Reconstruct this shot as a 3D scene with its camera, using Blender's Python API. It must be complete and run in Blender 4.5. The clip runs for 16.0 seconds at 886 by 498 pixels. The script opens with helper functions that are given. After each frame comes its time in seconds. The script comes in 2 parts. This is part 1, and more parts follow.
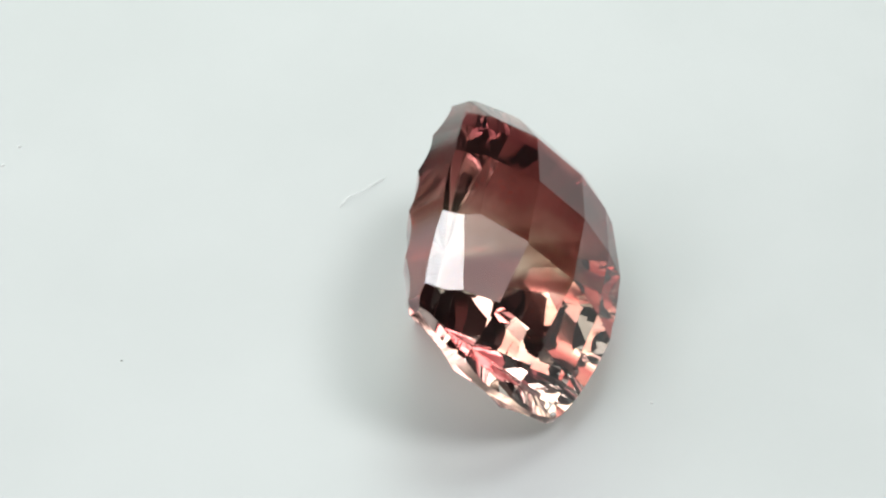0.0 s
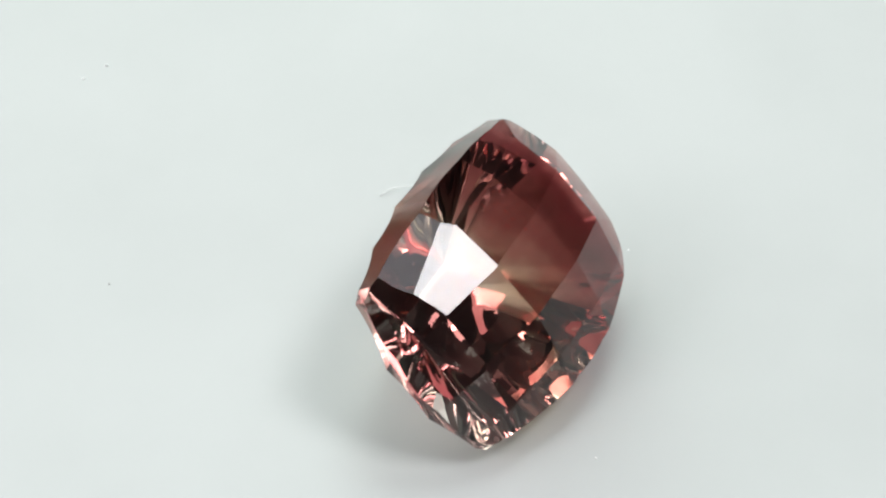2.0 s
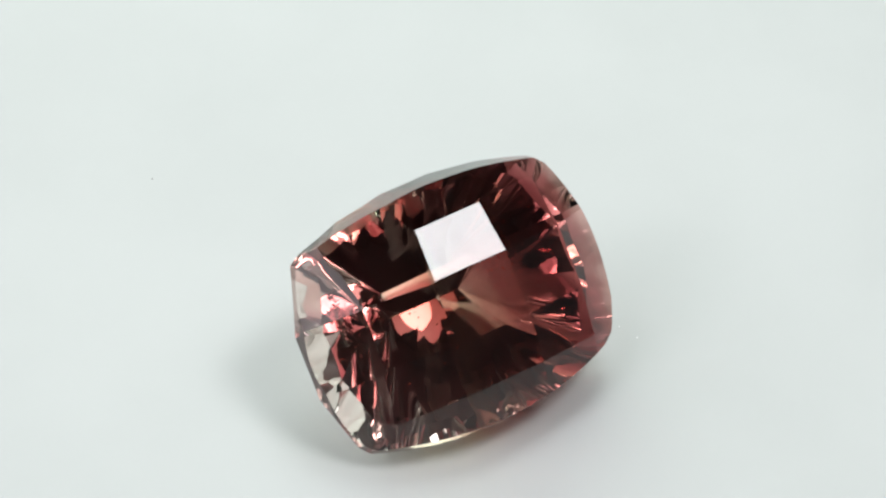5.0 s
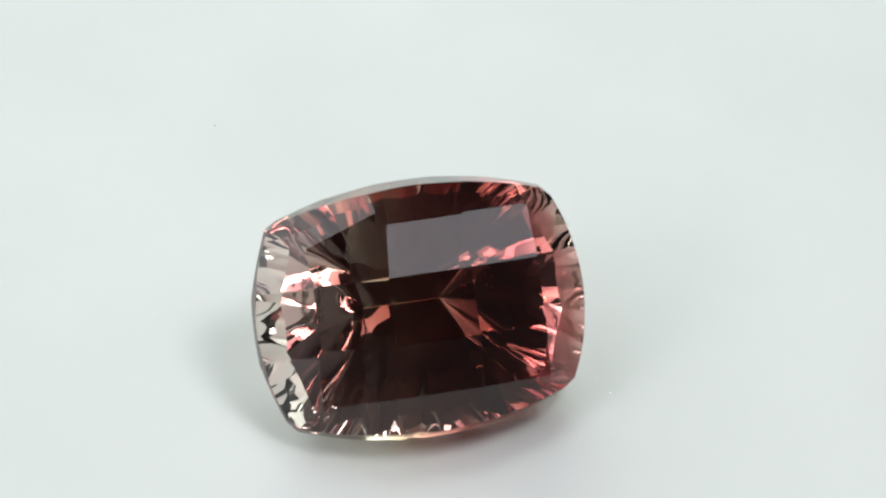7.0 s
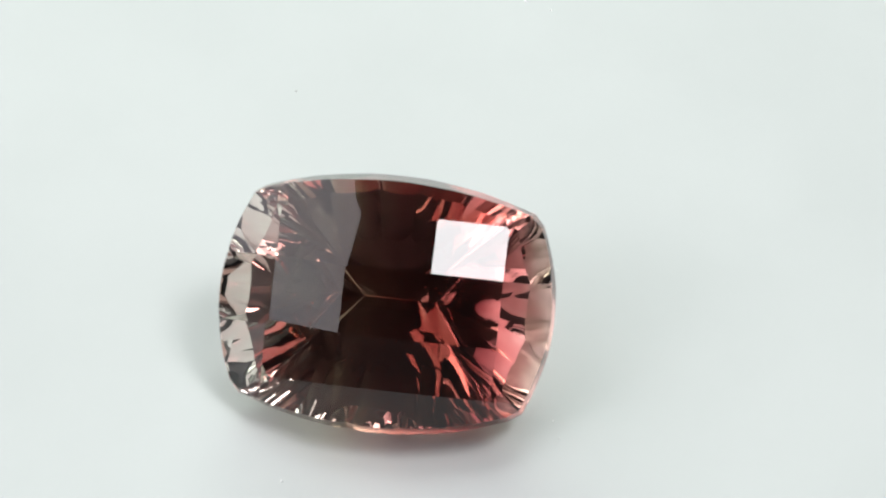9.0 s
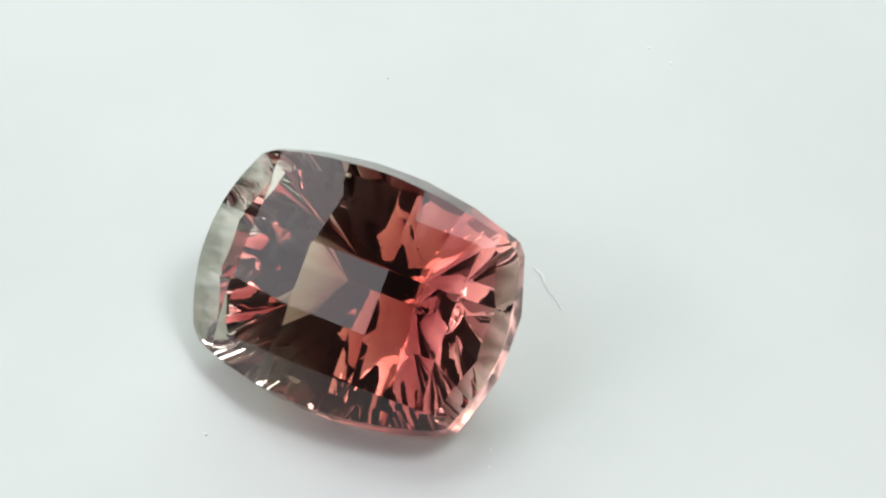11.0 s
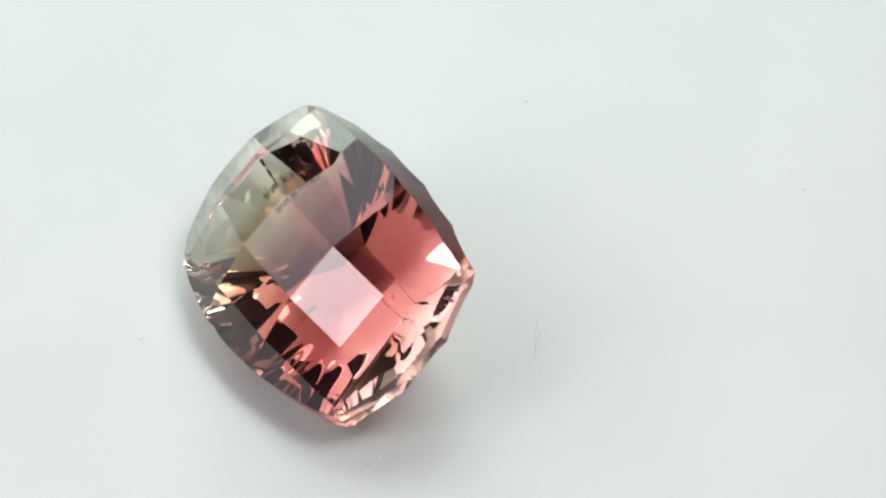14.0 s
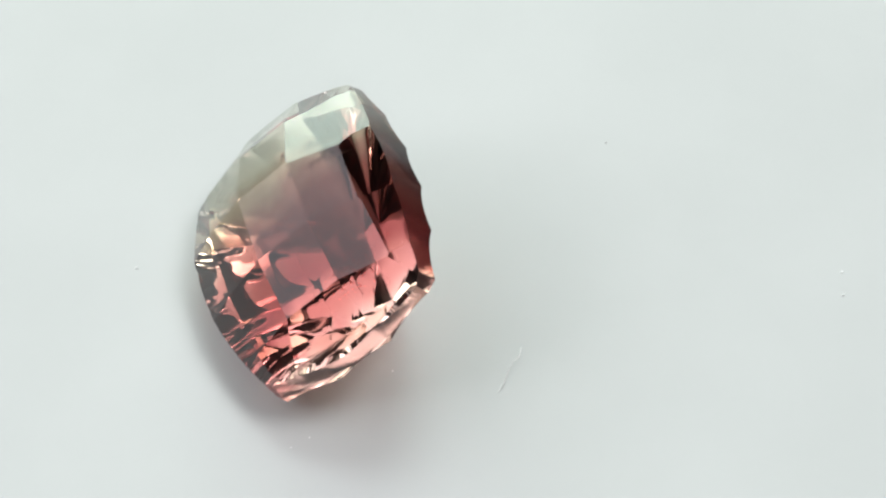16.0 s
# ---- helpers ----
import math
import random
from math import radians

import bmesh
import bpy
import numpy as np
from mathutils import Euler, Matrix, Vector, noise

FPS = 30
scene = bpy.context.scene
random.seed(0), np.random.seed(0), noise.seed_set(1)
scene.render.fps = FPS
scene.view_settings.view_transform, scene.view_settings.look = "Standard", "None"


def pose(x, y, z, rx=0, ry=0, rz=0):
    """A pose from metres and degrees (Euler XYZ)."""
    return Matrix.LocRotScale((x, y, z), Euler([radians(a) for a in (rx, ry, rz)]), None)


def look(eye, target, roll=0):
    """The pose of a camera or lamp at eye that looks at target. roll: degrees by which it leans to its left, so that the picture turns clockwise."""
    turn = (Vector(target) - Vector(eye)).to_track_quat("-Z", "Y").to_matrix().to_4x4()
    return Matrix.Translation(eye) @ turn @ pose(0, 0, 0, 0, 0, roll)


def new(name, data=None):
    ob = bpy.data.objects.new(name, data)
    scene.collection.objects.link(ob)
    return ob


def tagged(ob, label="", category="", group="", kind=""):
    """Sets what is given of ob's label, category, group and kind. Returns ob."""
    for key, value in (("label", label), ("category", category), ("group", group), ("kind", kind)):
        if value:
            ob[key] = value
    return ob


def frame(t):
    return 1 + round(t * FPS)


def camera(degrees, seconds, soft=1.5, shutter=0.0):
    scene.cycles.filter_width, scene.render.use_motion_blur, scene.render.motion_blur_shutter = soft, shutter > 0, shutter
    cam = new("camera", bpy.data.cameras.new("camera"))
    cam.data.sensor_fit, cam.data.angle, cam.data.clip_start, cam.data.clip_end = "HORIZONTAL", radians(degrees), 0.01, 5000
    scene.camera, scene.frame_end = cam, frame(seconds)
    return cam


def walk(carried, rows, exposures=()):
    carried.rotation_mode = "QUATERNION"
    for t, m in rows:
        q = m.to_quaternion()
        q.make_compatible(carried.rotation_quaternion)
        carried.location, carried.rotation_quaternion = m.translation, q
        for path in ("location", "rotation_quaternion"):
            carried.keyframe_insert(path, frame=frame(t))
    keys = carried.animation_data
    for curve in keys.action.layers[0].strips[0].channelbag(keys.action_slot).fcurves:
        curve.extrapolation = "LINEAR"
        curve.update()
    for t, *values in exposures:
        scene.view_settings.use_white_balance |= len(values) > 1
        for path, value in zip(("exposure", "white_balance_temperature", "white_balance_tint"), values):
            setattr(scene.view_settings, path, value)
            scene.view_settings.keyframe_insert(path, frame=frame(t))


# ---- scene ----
# A macro lens over a slowly turning display disc; the camera stands still.
EYE = Vector((0.00117, -0.07939, 0.09103))
AIM = EYE + Vector((0.0, 0.66791, -0.74424)) * 0.12
cam = camera(16.0, 16.0, soft=2.3)
walk(cam, [(0.0, look(EYE, AIM, 5.17)), (16.0, look(EYE, AIM, 5.17))],
     [(0.0, -0.05), (4.0, -0.03), (6.5, -0.02), (9.0, 0.01), (12.5, 0.02), (14.0, 0.0), (16.0, -0.08)])

MM = 0.001
TURN = -9.639            # degrees a second, clockwise from above
FACING = 8.5             # the second at which the stone faces the lens

# ---- world and lamps ----
world = bpy.data.worlds.new("dim_room")
scene.world = world
world.use_nodes = True
world.node_tree.nodes["Background"].inputs["Color"].default_value = (0.80, 0.84, 0.86, 1)
world.node_tree.nodes["Background"].inputs["Strength"].default_value = 0.12


def lamp(name, azimuth, elevation, distance, width, height, radiance, colour):
    """A flat lamp at an azimuth (0 ahead, 90 to the right) and elevation, facing the disc's middle."""
    data = bpy.data.lights.new(name, "AREA")
    data.shape, data.size, data.size_y = "RECTANGLE", width, height
    data.energy, data.color = radiance * math.pi * width * height, colour
    a, e = radians(azimuth), radians(elevation)
    ob = new(name, data)
    ob.matrix_world = look(Vector((math.sin(a) * math.cos(e), math.cos(a) * math.cos(e), math.sin(e))) * distance, (0, 0, 0.003))
    return ob


lamp("key_lamp", 84, 66, 0.70, 0.215, 0.195, 13.0, (1.0, 0.99, 1.0))
lamp("key_diffuser", 88, 67, 0.76, 0.42, 0.38, 2.3, (0.95, 0.94, 1.0))
lamp("side_lamp", -88, 40, 0.82, 1.16, 0.90, 2.0, (0.97, 0.93, 0.98))
lamp("side_spot", -116, 38, 0.78, 0.21, 0.16, 7.0, (1.0, 0.95, 1.0))
lamp("back_lamp", -14, 25, 1.00, 0.90, 0.50, 5.4, (0.84, 1.0, 0.89))
# added fill with no known source; its gloss brightens the disc's near side
lamp("disc_gloss_fill", -2, 58, 1.00, 0.50, 0.26, 5.4, (0.90, 0.98, 1.0))


# ---- materials ----
def material(name):
    mat = bpy.data.materials.new(name)
    mat.use_nodes = True
    nodes, links = mat.node_tree.nodes, mat.node_tree.links
    return mat, nodes, links, nodes["Principled BSDF"]


def add(nodes, kind, **values):
    node = nodes.new(kind)
    for key, value in values.items():
        node.inputs[key.replace("_", " ")].default_value = value
    return node


def ramp(nodes, stops, smooth=True):
    node = nodes.new("ShaderNodeValToRGB")
    node.color_ramp.interpolation = "EASE" if smooth else "LINEAR"
    while len(node.color_ramp.elements) < len(stops):
        node.color_ramp.elements.new(0.5)
    for element, (at, colour) in zip(node.color_ramp.elements, stops):
        element.position, element.color = at, (*colour, 1)
    return node


def stone_material(name, stops, rough, streak=0.0, depth=1.0, rim=0.55):
    """Two-coloured crystal: pale green at one end, through a copper seam to red. Surface tint stands in for light
    absorbed inside.
    """
    mat, nodes, links, bsdf = material(name)
    place = nodes.new("ShaderNodeTexCoord")
    parts = nodes.new("ShaderNodeSeparateXYZ")
    links.new(place.outputs["UV"], parts.inputs[0])
    cloud = add(nodes, "ShaderNodeTexNoise", Scale=3.2, Detail=3.0)
    links.new(place.outputs["UV"], cloud.inputs["Vector"])
    sway = nodes.new("ShaderNodeMath")
    sway.operation = "MULTIPLY_ADD"
    sway.inputs[1].default_value = 0.26
    links.new(cloud.outputs["Fac"], sway.inputs[0])
    links.new(parts.outputs["X"], sway.inputs[2])
    stretch = nodes.new("ShaderNodeMapping")
    stretch.inputs["Scale"].default_value = (3.0, 13.0, 1.0)
    links.new(place.outputs["UV"], stretch.inputs["Vector"])
    fine = add(nodes, "ShaderNodeTexNoise", Scale=1.6, Detail=4.0)
    links.new(stretch.outputs[0], fine.inputs["Vector"])
    bands = nodes.new("ShaderNodeMath")
    bands.operation = "MULTIPLY_ADD"
    bands.inputs[1].default_value = streak
    links.new(fine.outputs["Fac"], bands.inputs[0])
    links.new(sway.outputs[0], bands.inputs[2])
    centre = nodes.new("ShaderNodeMath")
    centre.operation = "SUBTRACT"
    centre.inputs[1].default_value = streak / 2
    links.new(bands.outputs[0], centre.inputs[0])
    tint = ramp(nodes, stops)
    links.new(centre.outputs[0], tint.inputs[0])
    # tint fades towards the rim, standing in for light absorbed along a thinner path
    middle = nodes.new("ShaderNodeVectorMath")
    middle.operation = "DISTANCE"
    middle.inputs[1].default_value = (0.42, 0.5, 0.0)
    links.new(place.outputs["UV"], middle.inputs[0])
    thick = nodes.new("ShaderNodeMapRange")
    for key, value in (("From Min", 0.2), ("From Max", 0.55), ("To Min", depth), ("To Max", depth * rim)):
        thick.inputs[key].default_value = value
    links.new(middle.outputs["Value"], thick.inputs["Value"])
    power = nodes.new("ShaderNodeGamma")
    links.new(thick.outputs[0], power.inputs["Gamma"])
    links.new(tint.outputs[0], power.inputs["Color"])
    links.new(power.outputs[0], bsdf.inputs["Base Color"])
    bsdf.inputs["Transmission Weight"].default_value = 1.0
    bsdf.inputs["IOR"].default_value = 1.62
    bsdf.inputs["Roughness"].default_value = rough
    if rough < 0.1:
        wear = add(nodes, "ShaderNodeTexNoise", Scale=900.0, Detail=2.0)
        links.new(place.outputs["Object"], wear.inputs["Vector"])
        smear = ramp(nodes, [(0.45, (0.0, 0.0, 0.0)), (0.8, (0.008, 0.008, 0.008))])
        links.new(wear.outputs["Fac"], smear.inputs[0])
        links.new(smear.outputs[0], bsdf.inputs["Roughness"])
    return mat


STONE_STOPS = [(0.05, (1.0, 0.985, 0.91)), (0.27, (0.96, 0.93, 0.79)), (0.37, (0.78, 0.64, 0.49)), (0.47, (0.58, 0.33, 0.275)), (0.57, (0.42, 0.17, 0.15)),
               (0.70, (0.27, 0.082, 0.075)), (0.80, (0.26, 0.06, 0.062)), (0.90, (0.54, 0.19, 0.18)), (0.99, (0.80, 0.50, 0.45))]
# first stop darkens the pale end's underside to dim the disc seen through it
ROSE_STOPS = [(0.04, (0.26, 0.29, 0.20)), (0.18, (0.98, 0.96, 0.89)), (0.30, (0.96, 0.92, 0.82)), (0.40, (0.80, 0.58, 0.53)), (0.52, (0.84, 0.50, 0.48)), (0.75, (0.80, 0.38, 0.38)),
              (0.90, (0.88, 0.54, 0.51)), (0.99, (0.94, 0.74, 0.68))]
# crown tint is strongest, so twice-reflected light comes out darker, as if absorbed
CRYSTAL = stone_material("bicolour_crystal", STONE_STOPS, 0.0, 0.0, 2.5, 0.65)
# lighter underside tint; its streaks stand in for colour gathered along inner light paths
BELOW = stone_material("absorption_tint_crystal", ROSE_STOPS, 0.09, 0.30, 0.9, 0.8)
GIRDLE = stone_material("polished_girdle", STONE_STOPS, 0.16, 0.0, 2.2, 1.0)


def disc_material():
    mat, nodes, links, bsdf = material("white_satin_plastic")
    place = nodes.new("ShaderNodeTexCoord")
    cloud = add(nodes, "ShaderNodeTexNoise", Scale=90.0, Detail=4.0)
    links.new(place.outputs["Object"], cloud.inputs["Vector"])
    tint = ramp(nodes, [(0.3, (0.495, 0.52, 0.505)), (0.7, (0.52, 0.545, 0.53))])
    links.new(cloud.outputs["Fac"], tint.inputs[0])
    links.new(tint.outputs[0], bsdf.inputs["Base Color"])
    grain = add(nodes, "ShaderNodeTexNoise", Scale=2500.0, Detail=3.0)
    links.new(place.outputs["Object"], grain.inputs["Vector"])
    gloss = ramp(nodes, [(0.3, (0.33, 0.33, 0.33)), (0.7, (0.39, 0.39, 0.39))])
    links.new(grain.outputs["Fac"], gloss.inputs[0])
    links.new(gloss.outputs[0], bsdf.inputs["Roughness"])
    bsdf.inputs["Specular IOR Level"].default_value = 0.4
    return mat


def plain(name, colour, rough, spread=0.1, scale=30.0):
    mat, nodes, links, bsdf = material(name)
    place = nodes.new("ShaderNodeTexCoord")
    cloud = add(nodes, "ShaderNodeTexNoise", Scale=scale, Detail=5.0)
    links.new(place.outputs["Object"], cloud.inputs["Vector"])
    tint = ramp(nodes, [(0.3, [c * (1 - spread) for c in colour]), (0.7, [c * (1 + spread) for c in colour])])
    links.new(cloud.outputs["Fac"], tint.inputs[0])
    links.new(tint.outputs[0], bsdf.inputs["Base Color"])
    bsdf.inputs["Roughness"].default_value = rough
    return mat


DISC = disc_material()
TABLE = plain("grey_laminate", (0.30, 0.30, 0.31), 0.5)
PAINT = plain("grey_wall_paint", (0.34, 0.32, 0.33), 0.8, 0.06, 4.0)
LINT = plain("white_lint", (0.85, 0.86, 0.85), 0.7, 0.05, 3000.0)
GRIT = plain("dark_grit", (0.10, 0.09, 0.08), 0.7, 0.2, 3000.0)
COPPER = plain("copper_flake", (0.75, 0.16, 0.10), 0.25, 0.2, 3000.0)


# ---- building helpers ----
def mesh_of(name, bm, *mats):
    bmesh.ops.recalc_face_normals(bm, faces=bm.faces)
    data = bpy.data.meshes.new(name)
    bm.to_mesh(data)
    bm.free()
    for mat in mats:
        data.materials.append(mat)
    return data


def part(name, bm, mat, parent, label=""):
    ob = new(name, mesh_of(name, bm, mat))
    ob.parent = parent
    return tagged(ob, label)


def box(name, low, high, mat):
    bm = bmesh.new()
    bmesh.ops.create_cube(bm, size=1.0)
    low, high = Vector(low), Vector(high)
    for v in bm.verts:
        v.co = Vector([(low[i] + high[i]) / 2 + v.co[i] * (high[i] - low[i]) for i in range(3)])
    return tagged(new(name, mesh_of(name, bm, mat)), kind="structure")


# ---- the room round the table ----
R0, HIGH = 1.7, 1.8
box("table_top", (-0.6, -0.6, -0.045), (0.6, 0.6, -0.015), TABLE)
box("floor", (-R0, -R0, -0.80), (R0, R0, -0.75), PAINT)
box("wall_north", (-R0, R0, -0.75), (R0, R0 + 0.1, HIGH), PAINT)
box("wall_south", (-R0, -R0 - 0.1, -0.75), (R0, -R0, HIGH), PAINT)
box("wall_east", (R0, -R0, -0.75), (R0 + 0.1, R0, HIGH), PAINT)
box("wall_west", (-R0 - 0.1, -R0, -0.75), (-R0, R0, HIGH), PAINT)
box("ceiling", (-R0, -R0, HIGH), (R0, R0, HIGH + 0.1), PAINT)


# ---- the display disc ----
def display_disc():
    radius, edge, thick = 0.20, 0.0015, 0.015
    bm = bmesh.new()
    profile = [(0.0, -thick), (radius - 0.004, -thick), (radius, -thick + 0.003), (radius, -edge)]
    profile += [(radius - edge + edge * math.cos(a), -edge + edge * math.sin(a)) for a in (0.4, 0.8, 1.2, math.pi / 2)]
    profile += [(0.0, 0.0)]
    verts = [bm.verts.new((r, 0, z)) for r, z in profile]
    edges = [bm.edges.new(pair) for pair in zip(verts, verts[1:])]
    bmesh.ops.spin(bm, geom=verts + edges, cent=(0, 0, 0), axis=(0, 0, 1), angle=2 * math.pi, steps=96)
    bmesh.ops.remove_doubles(bm, verts=bm.verts, dist=1e-6)
    ob = new("display_disc", mesh_of("display_disc", bm, DISC))
    return tagged(ob, "smooth white satin turntable disc, lightly dusty", "turntable")


# ---- the gemstone ----
FLUTES, STEPS = (3, 5, 3, 5), 8          # hollow flutes on each side of the outline, and their steps


def outline():
    """The cushion outline in millimetres: four bowed sides, small rounded corners."""
    cx, cy, far_bow, near_bow, red_bow, pale_bow = 5.25, 3.72, 0.97, 1.08, 0.90, 0.97
    low = (-cx - 0.12, -cy - 0.12)          # the fullest corner
    sides = [((cx, -cy), (cx, cy), red_bow), ((cx, cy), (-cx, cy), far_bow),
             ((-cx, cy), low, pale_bow), (low, (cx, -cy), near_bow)]
    points = []
    for ((x0, y0), (x1, y1), bow), flutes in zip(sides, FLUTES):
        dx, dy = x1 - x0, y1 - y0
        length = math.hypot(dx, dy)
        for i in range(flutes * STEPS):
            u = 0.022 + i / (flutes * STEPS - 0.5) * 0.956
            push = bow * (1 - (2 * u - 1) ** 2)
            points.append((x0 + dx * u + dy / length * push, y0 + dy * u - dx / length * push))
    return points


GEM_HEIGHT = 3.374
GEM_TILT = (42.078, -0.912, 2.472)


def crown_planes():
    """Five by five flat facets on a dome: (break, slope beyond it) along the length and the width."""
    rise = 2.585
    length = ((0.0, 0.0), (1.55, 0.25), (4.15, 0.75))
    pale_length = ((0.0, 0.0), (1.55, 0.32), (4.15, 0.75))
    far_width = ((0.0, 0.0), (1.24, 0.345), (3.15, 0.48))
    near_width = ((0.0, 0.0), (1.24, 0.27), (3.15, 0.45))

    def strips(plus, minus):
        out = [(0.0, 0.0, 0.0)]
        for sign, steps in ((1, plus), (-1, minus)):
            height = 0.0
            for (before, slope), (at, beyond) in zip(steps, steps[1:]):
                height -= slope * (at - before)
                out.append((sign * at, height, sign * beyond))
        return out

    # far facets that were cut by themselves: column, row, slopes, a point in plan, and its lift
    alone = {(2, 2): (0.57, 0.66, 3.95, 3.32, 0.0), (1, 2): (0.25, 0.60, 1.55, 3.22, 0.0), (0, 2): (0.0, 0.56, 0.0, 3.15, 0.0),
             (-1, 1): (-0.30, 0.385, -2.85, 2.2, -0.035), (-1, 2): (-0.34, 0.495, -2.85, 3.15, -0.075)}
    planes = []
    for i, (x, hx, mx) in zip((0, 1, 2, -1, -2), strips(length, pale_length)):
        for j, (y, hy, my) in zip((0, 1, 2, -1, -2), strips(far_width, near_width)):
            co = Vector((x, y, rise + hx + hy))
            if (i, j) in alone:
                mx, my, px, py, lift = alone[i, j]
                co = Vector((px, py, rise + lift - 0.25 * max(0.0, px - 1.55) - 0.32 * max(0.0, -1.55 - px) - 0.345 * (py - 1.24)))
            planes.append((co, Vector((mx, my, 1)).normalized()))
    return planes


def pavilion_rings(points):
    """The underside: concave flutes that run from a scalloped girdle down to a short keel, in two slopes."""
    edge = [Vector((*p, 0)) for p in points]
    down = Euler([radians(a) for a in GEM_TILT]).to_matrix().transposed() @ Vector((0, 0, -1))
    rings = []
    for level in range(12):
        ring = []
        for i, g in enumerate(edge):
            u = (i % STEPS) / STEPS
            hollow = 4 * u * (1 - u)
            keel = Vector((max(-KEEL, min(KEEL, g.x * 0.3)), KEEL_SIDE, -KEEL_DEPTH))
            far = 0.5 + 0.5 * math.tanh(2 * g.y)
            drop = NEAR_DROP + (FAR_DROP - NEAR_DROP) * far
            end = max(0.0, min(1.0, (abs(g.x) - 4.9) / 0.5))      # the flutes of the two short sides
            middle = Vector((g.x * WAIST, g.y * WAIST, -(drop + (END_DROP - drop) * end)))
            top = Vector((g.x, g.y, -0.32 + 0.24 * hollow))
            if level <= 4:
                p = top.lerp(middle, level / 4)
                inward = 0.02 + (UPPER_HOLLOW - 0.02) * level / 4
            else:
                t = (0.2, 0.4, 0.6, 0.8, 0.93, 0.996, 1.0)[level - 5]
                p = middle.lerp(keel, t)
                inward = UPPER_HOLLOW * max(0.0, 1 - 2.2 * t)
            flat = Vector((p.x, p.y, 0))
            if flat.length > 1e-6:
                p = p - flat.normalized() * inward * hollow
            over = p.dot(down) - GEM_HEIGHT
            if over > 0:
                p = p - down * over
            ring.append(p)
        rings.append(ring)
    return rings


KEEL, KEEL_SIDE, KEEL_DEPTH, WAIST = 1.0, 0.12, 4.6, 0.75
NEAR_DROP, FAR_DROP, END_DROP, UPPER_HOLLOW = 1.42, 1.68, 1.0, 0.16


def gemstone():
    points = outline()
    bm = bmesh.new()
    rings = pavilion_rings(points)
    n = len(rings[0])
    lines = [[bm.verts.new((p.x * 0.90, p.y * 0.87, 3.3)) for p in rings[0]]] + [[bm.verts.new(p) for p in ring] for ring in rings[:-1]]
    bm.faces.new(lines[0])
    for level, (upper, lower) in enumerate(zip(lines, lines[1:])):
        for i in range(n):
            face = bm.faces.new((upper[i], lower[i], lower[(i + 1) % n], upper[(i + 1) % n]))
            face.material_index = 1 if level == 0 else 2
            face.smooth = level > 0
    bm.faces.new(lines[-1][::-1])
    # keep the ridges between flutes, the girdle and the change of slope crisp
    for level in (1, 5):
        for i in range(n):
            bm.edges.get((lines[level][i], lines[level][(i + 1) % n])).smooth = False
    for upper, lower in zip(lines[1:], lines[2:]):
        for i in range(0, n, STEPS):
            bm.edges.get((upper[i], lower[i])).smooth = False
    for co, no in crown_planes():
        cut = bmesh.ops.bisect_plane(bm, geom=bm.verts[:] + bm.edges[:] + bm.faces[:], dist=1e-5, plane_co=co, plane_no=no, clear_outer=True)
        rim = [g for g in cut["geom_cut"] if isinstance(g, bmesh.types.BMEdge) and g.is_boundary]
        if len(rim) > 2:
            for face in bmesh.ops.edgeloop_fill(bm, edges=rim)["faces"]:
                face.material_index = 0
    bmesh.ops.remove_doubles(bm, verts=bm.verts, dist=0.004)
    bmesh.ops.dissolve_degenerate(bm, edges=bm.edges, dist=0.002)
    # the crystal's own coordinates, 0 to 1 along its length and width
    grain = bm.loops.layers.uv.new("crystal")
    for face in bm.faces:
        for loop in face.loops:
            x, y, z = loop.vert.co
            loop[grain].uv = (0.392 + (x + 0.08 * y - 0.10 * z) / 12.0, 0.5 + y / 9.3)
    place = Matrix.Translation(Vector((-0.346, -3.643, GEM_HEIGHT + 0.02))) @ Euler([radians(a) for a in GEM_TILT]).to_matrix().to_4x4()
    bmesh.ops.transform(bm, matrix=Matrix.Scale(MM, 4) @ place, verts=bm.verts)
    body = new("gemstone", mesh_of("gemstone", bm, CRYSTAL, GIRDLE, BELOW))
    tagged(body, "faceted cushion-cut crystal, wine red shading to pale green", "gemstone")

    # copper flakes caught near one end, under the crown
    rng = random.Random(4)
    bm = bmesh.new()
    for _ in range(60):
        spot = Vector((2.0 + rng.gauss(0, 0.45), 0.8 + rng.gauss(0, 0.45), -1.0 + rng.gauss(0, 0.3)))
        size = rng.uniform(0.018, 0.042)
        m = Matrix.Scale(MM, 4) @ place @ Matrix.Translation(spot) @ Euler([rng.uniform(0, 6) for _ in range(3)]).to_matrix().to_4x4() @ Matrix.Diagonal((size, size, size * 0.4, 1))
        bmesh.ops.create_icosphere(bm, subdivisions=1, radius=1.0, matrix=m)
    tagged(part("flakes", bm, COPPER, body, "tiny copper-red flakes inside the crystal"), kind="stuff")

    # old scratches and dirt on the underside, near the pale end
    spots = [p for ring in rings[5:9] for p in ring if -3.8 < p.x < -2.5 and -0.1 < p.y < 1.1]
    bm = bmesh.new()
    for k in range(70):
        spot = rng.choice(spots) + Vector((rng.uniform(-0.1, 0.1), rng.uniform(-0.1, 0.1), -0.015))
        turn, long, wide = (rng.gauss(0.5, 0.25), rng.uniform(0.12, 0.42), 0.028) if k < 40 else (rng.uniform(0, 3), rng.uniform(0.03, 0.05), 0.030)
        m = Matrix.Scale(MM, 4) @ place @ Matrix.Translation(spot) @ Euler((0, radians(-42), 0)).to_matrix().to_4x4() @ Matrix.Rotation(turn, 4, "Z") @ Matrix.Diagonal((long, wide, 0.004, 1))
        bmesh.ops.create_cube(bm, size=1.0, matrix=m)
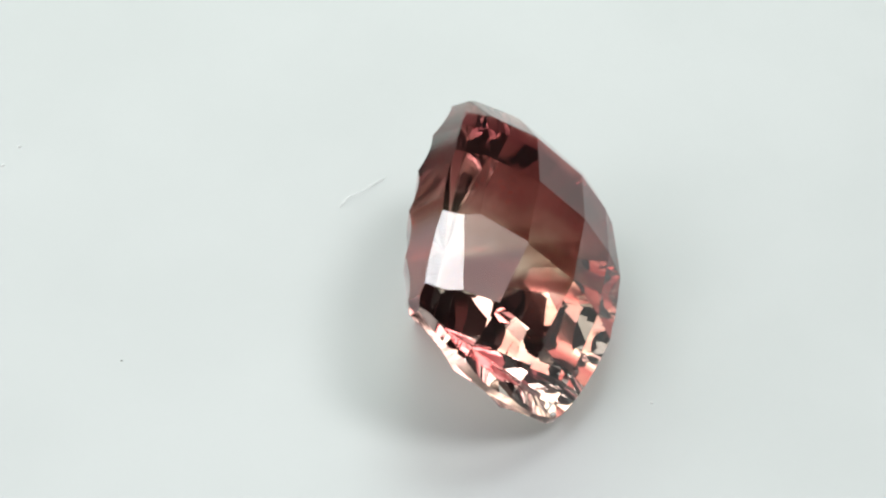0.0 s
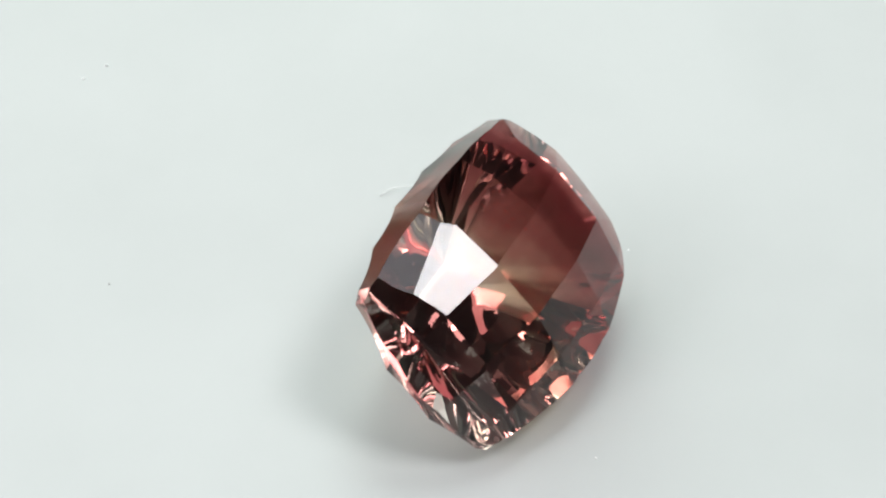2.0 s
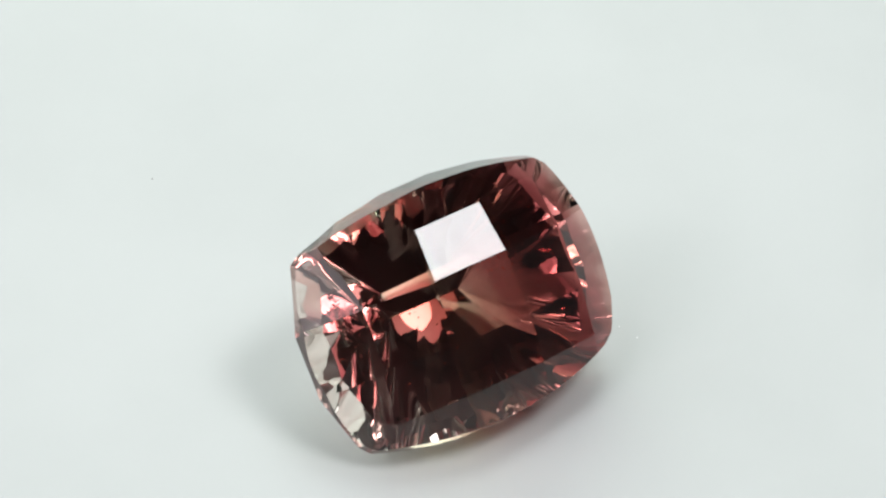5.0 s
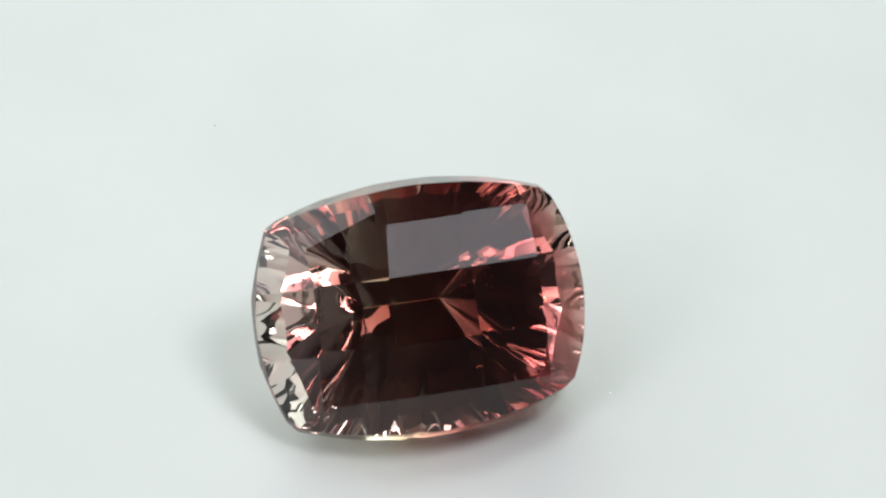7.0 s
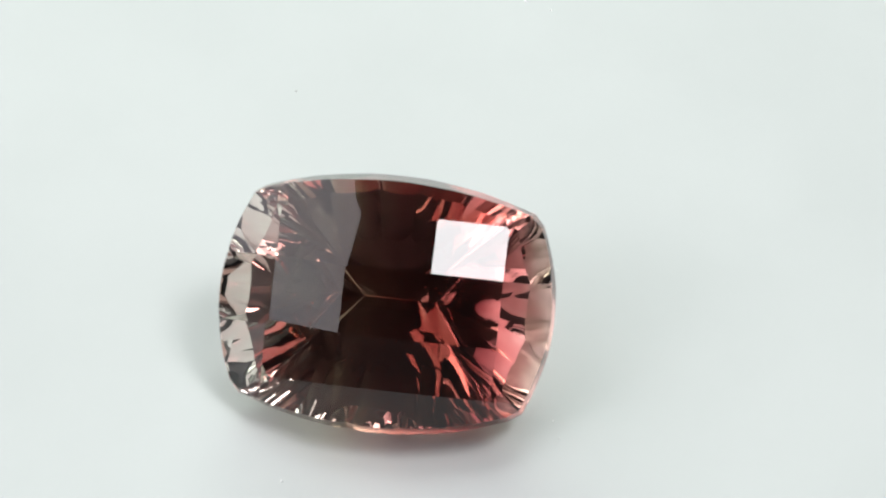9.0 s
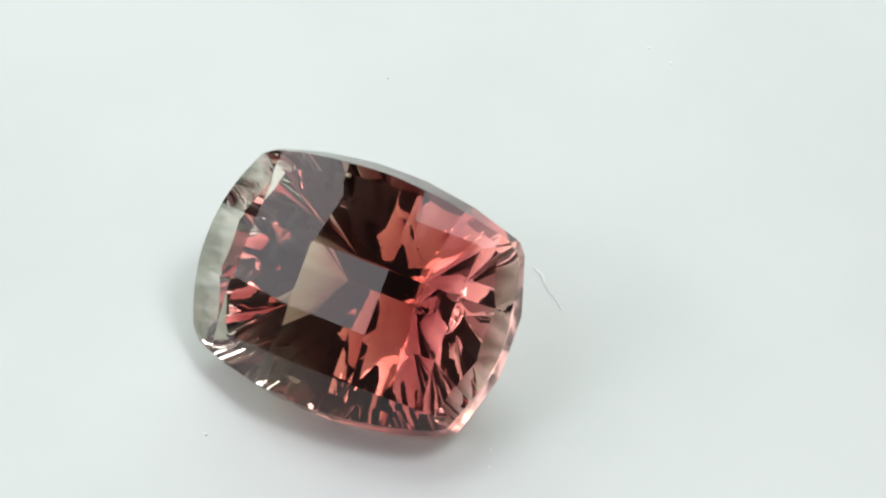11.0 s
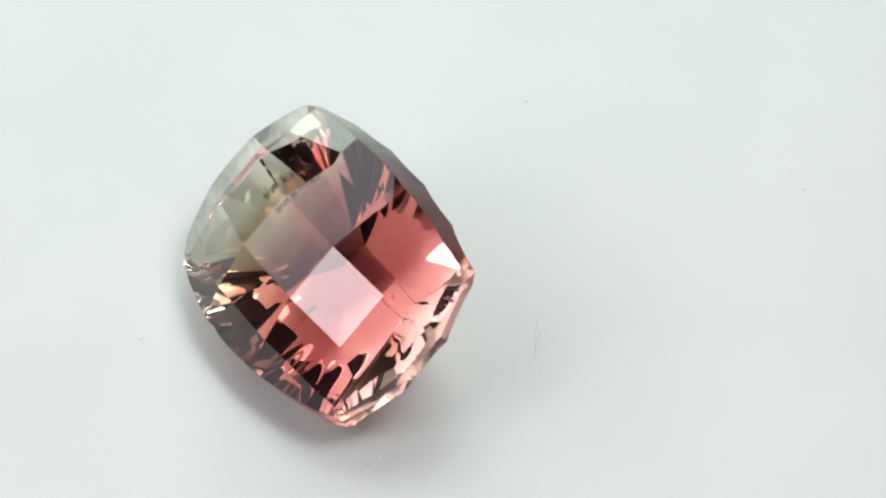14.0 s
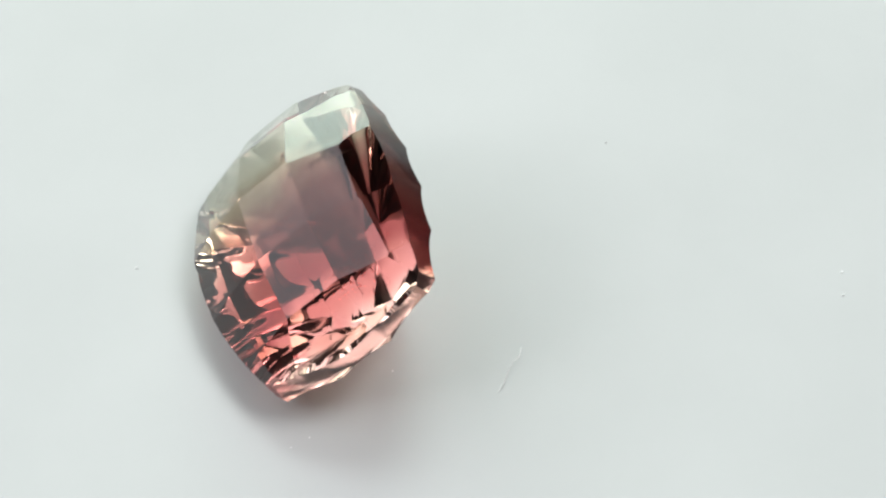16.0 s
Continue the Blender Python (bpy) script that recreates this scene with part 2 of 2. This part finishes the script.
    tagged(part("scratches", bm, GRIT, body, "fine dark scratches on the underside"), kind="stuff")
    return body


# ---- dust on the disc ----
def fibre(points, thick):
    """A fine hair that lies on the disc; points in millimetres, z the lift of its middle line."""
    curve = [Vector(p) * MM for p in points]
    smooth = []
    for i in range(len(curve) - 1):
        p0, p1, p2, p3 = curve[max(i - 1, 0)], curve[i], curve[i + 1], curve[min(i + 2, len(curve) - 1)]
        for k in range(6):
            u = k / 6
            smooth.append(0.5 * (2 * p1 + (p2 - p0) * u + (2 * p0 - 5 * p1 + 4 * p2 - p3) * u * u + (3 * p1 - p0 - 3 * p2 + p3) * u ** 3))
    smooth.append(curve[-1])
    bm = bmesh.new()
    rings = []
    for i, p in enumerate(smooth):
        way = (smooth[min(i + 1, len(smooth) - 1)] - smooth[max(i - 1, 0)]).normalized()
        side = way.cross(Vector((0, 0, 1))).normalized()
        up = side.cross(way)
        r = thick * MM * (0.5 if i in (0, len(smooth) - 1) else 1.0)
        rings.append([bm.verts.new(p + (side * math.cos(a) + up * math.sin(a)) * r) for a in (0, 1.26, 2.51, 3.77, 5.03)])
    for a, b in zip(rings, rings[1:]):
        for k in range(5):
            bm.faces.new((a[k], a[(k + 1) % 5], b[(k + 1) % 5], b[k]))
    bm.faces.new(rings[0])
    bm.faces.new(rings[-1][::-1])
    ob = new("dust_fibre", mesh_of("dust_fibre", bm, LINT))
    return tagged(ob, "curled white lint fibre lying on the disc", "dust", "dust on the disc")


def speck(x, y, size, mat, label, seed):
    rng = random.Random(seed)
    bm = bmesh.new()
    bmesh.ops.create_icosphere(bm, subdivisions=1, radius=1.0)
    for v in bm.verts:
        v.co *= rng.uniform(0.7, 1.15)
        v.co.x *= 1.6
    spin = rng.uniform(0, 6)
    m = Matrix.Translation((x * MM, y * MM, size * MM * 0.55)) @ Matrix.Rotation(spin, 4, "Z") @ Matrix.Diagonal((size * MM, size * MM, size * MM * 0.7, 1))
    bmesh.ops.transform(bm, matrix=m, verts=bm.verts)
    ob = new("dust_speck", mesh_of("dust_speck", bm, mat))
    return tagged(ob, label, "dust", "dust on the disc")


disc = display_disc()
stone = gemstone()
dust = [
    fibre([(3.56, 3.53, 0.03), (3.85, 3.42, 0.06), (4.1, 3.28, 0.12), (4.35, 2.98, 0.15), (4.7, 2.72, 0.10), (5.05, 2.52, 0.05), (5.5, 2.15, 0.03)], 0.015),
]
for k, (x, y, size, mat) in enumerate(((-6.15, 9.62, 0.030, GRIT), (-3.07, -9.98, 0.045, LINT), (2.26, 16.83, 0.05, LINT), (3.4, 16.5, 0.05, LINT),
                                       (6.6, -6.0, 0.035, LINT), (3.77, -1.51, 0.035, LINT), (6.27, -5.24, 0.03, LINT))):
    dust.append(speck(x, y, size, mat, "tiny dark grit speck on the disc" if mat is GRIT else "tiny white dust speck on the disc", k))


def motions():
    rows = [(k * 0.5, pose(0, 0, 0, 0, 0, TURN * (k * 0.5 - FACING))) for k in range(33)]
    for thing in (disc, stone, *dust):
        walk(thing, rows)


motions()
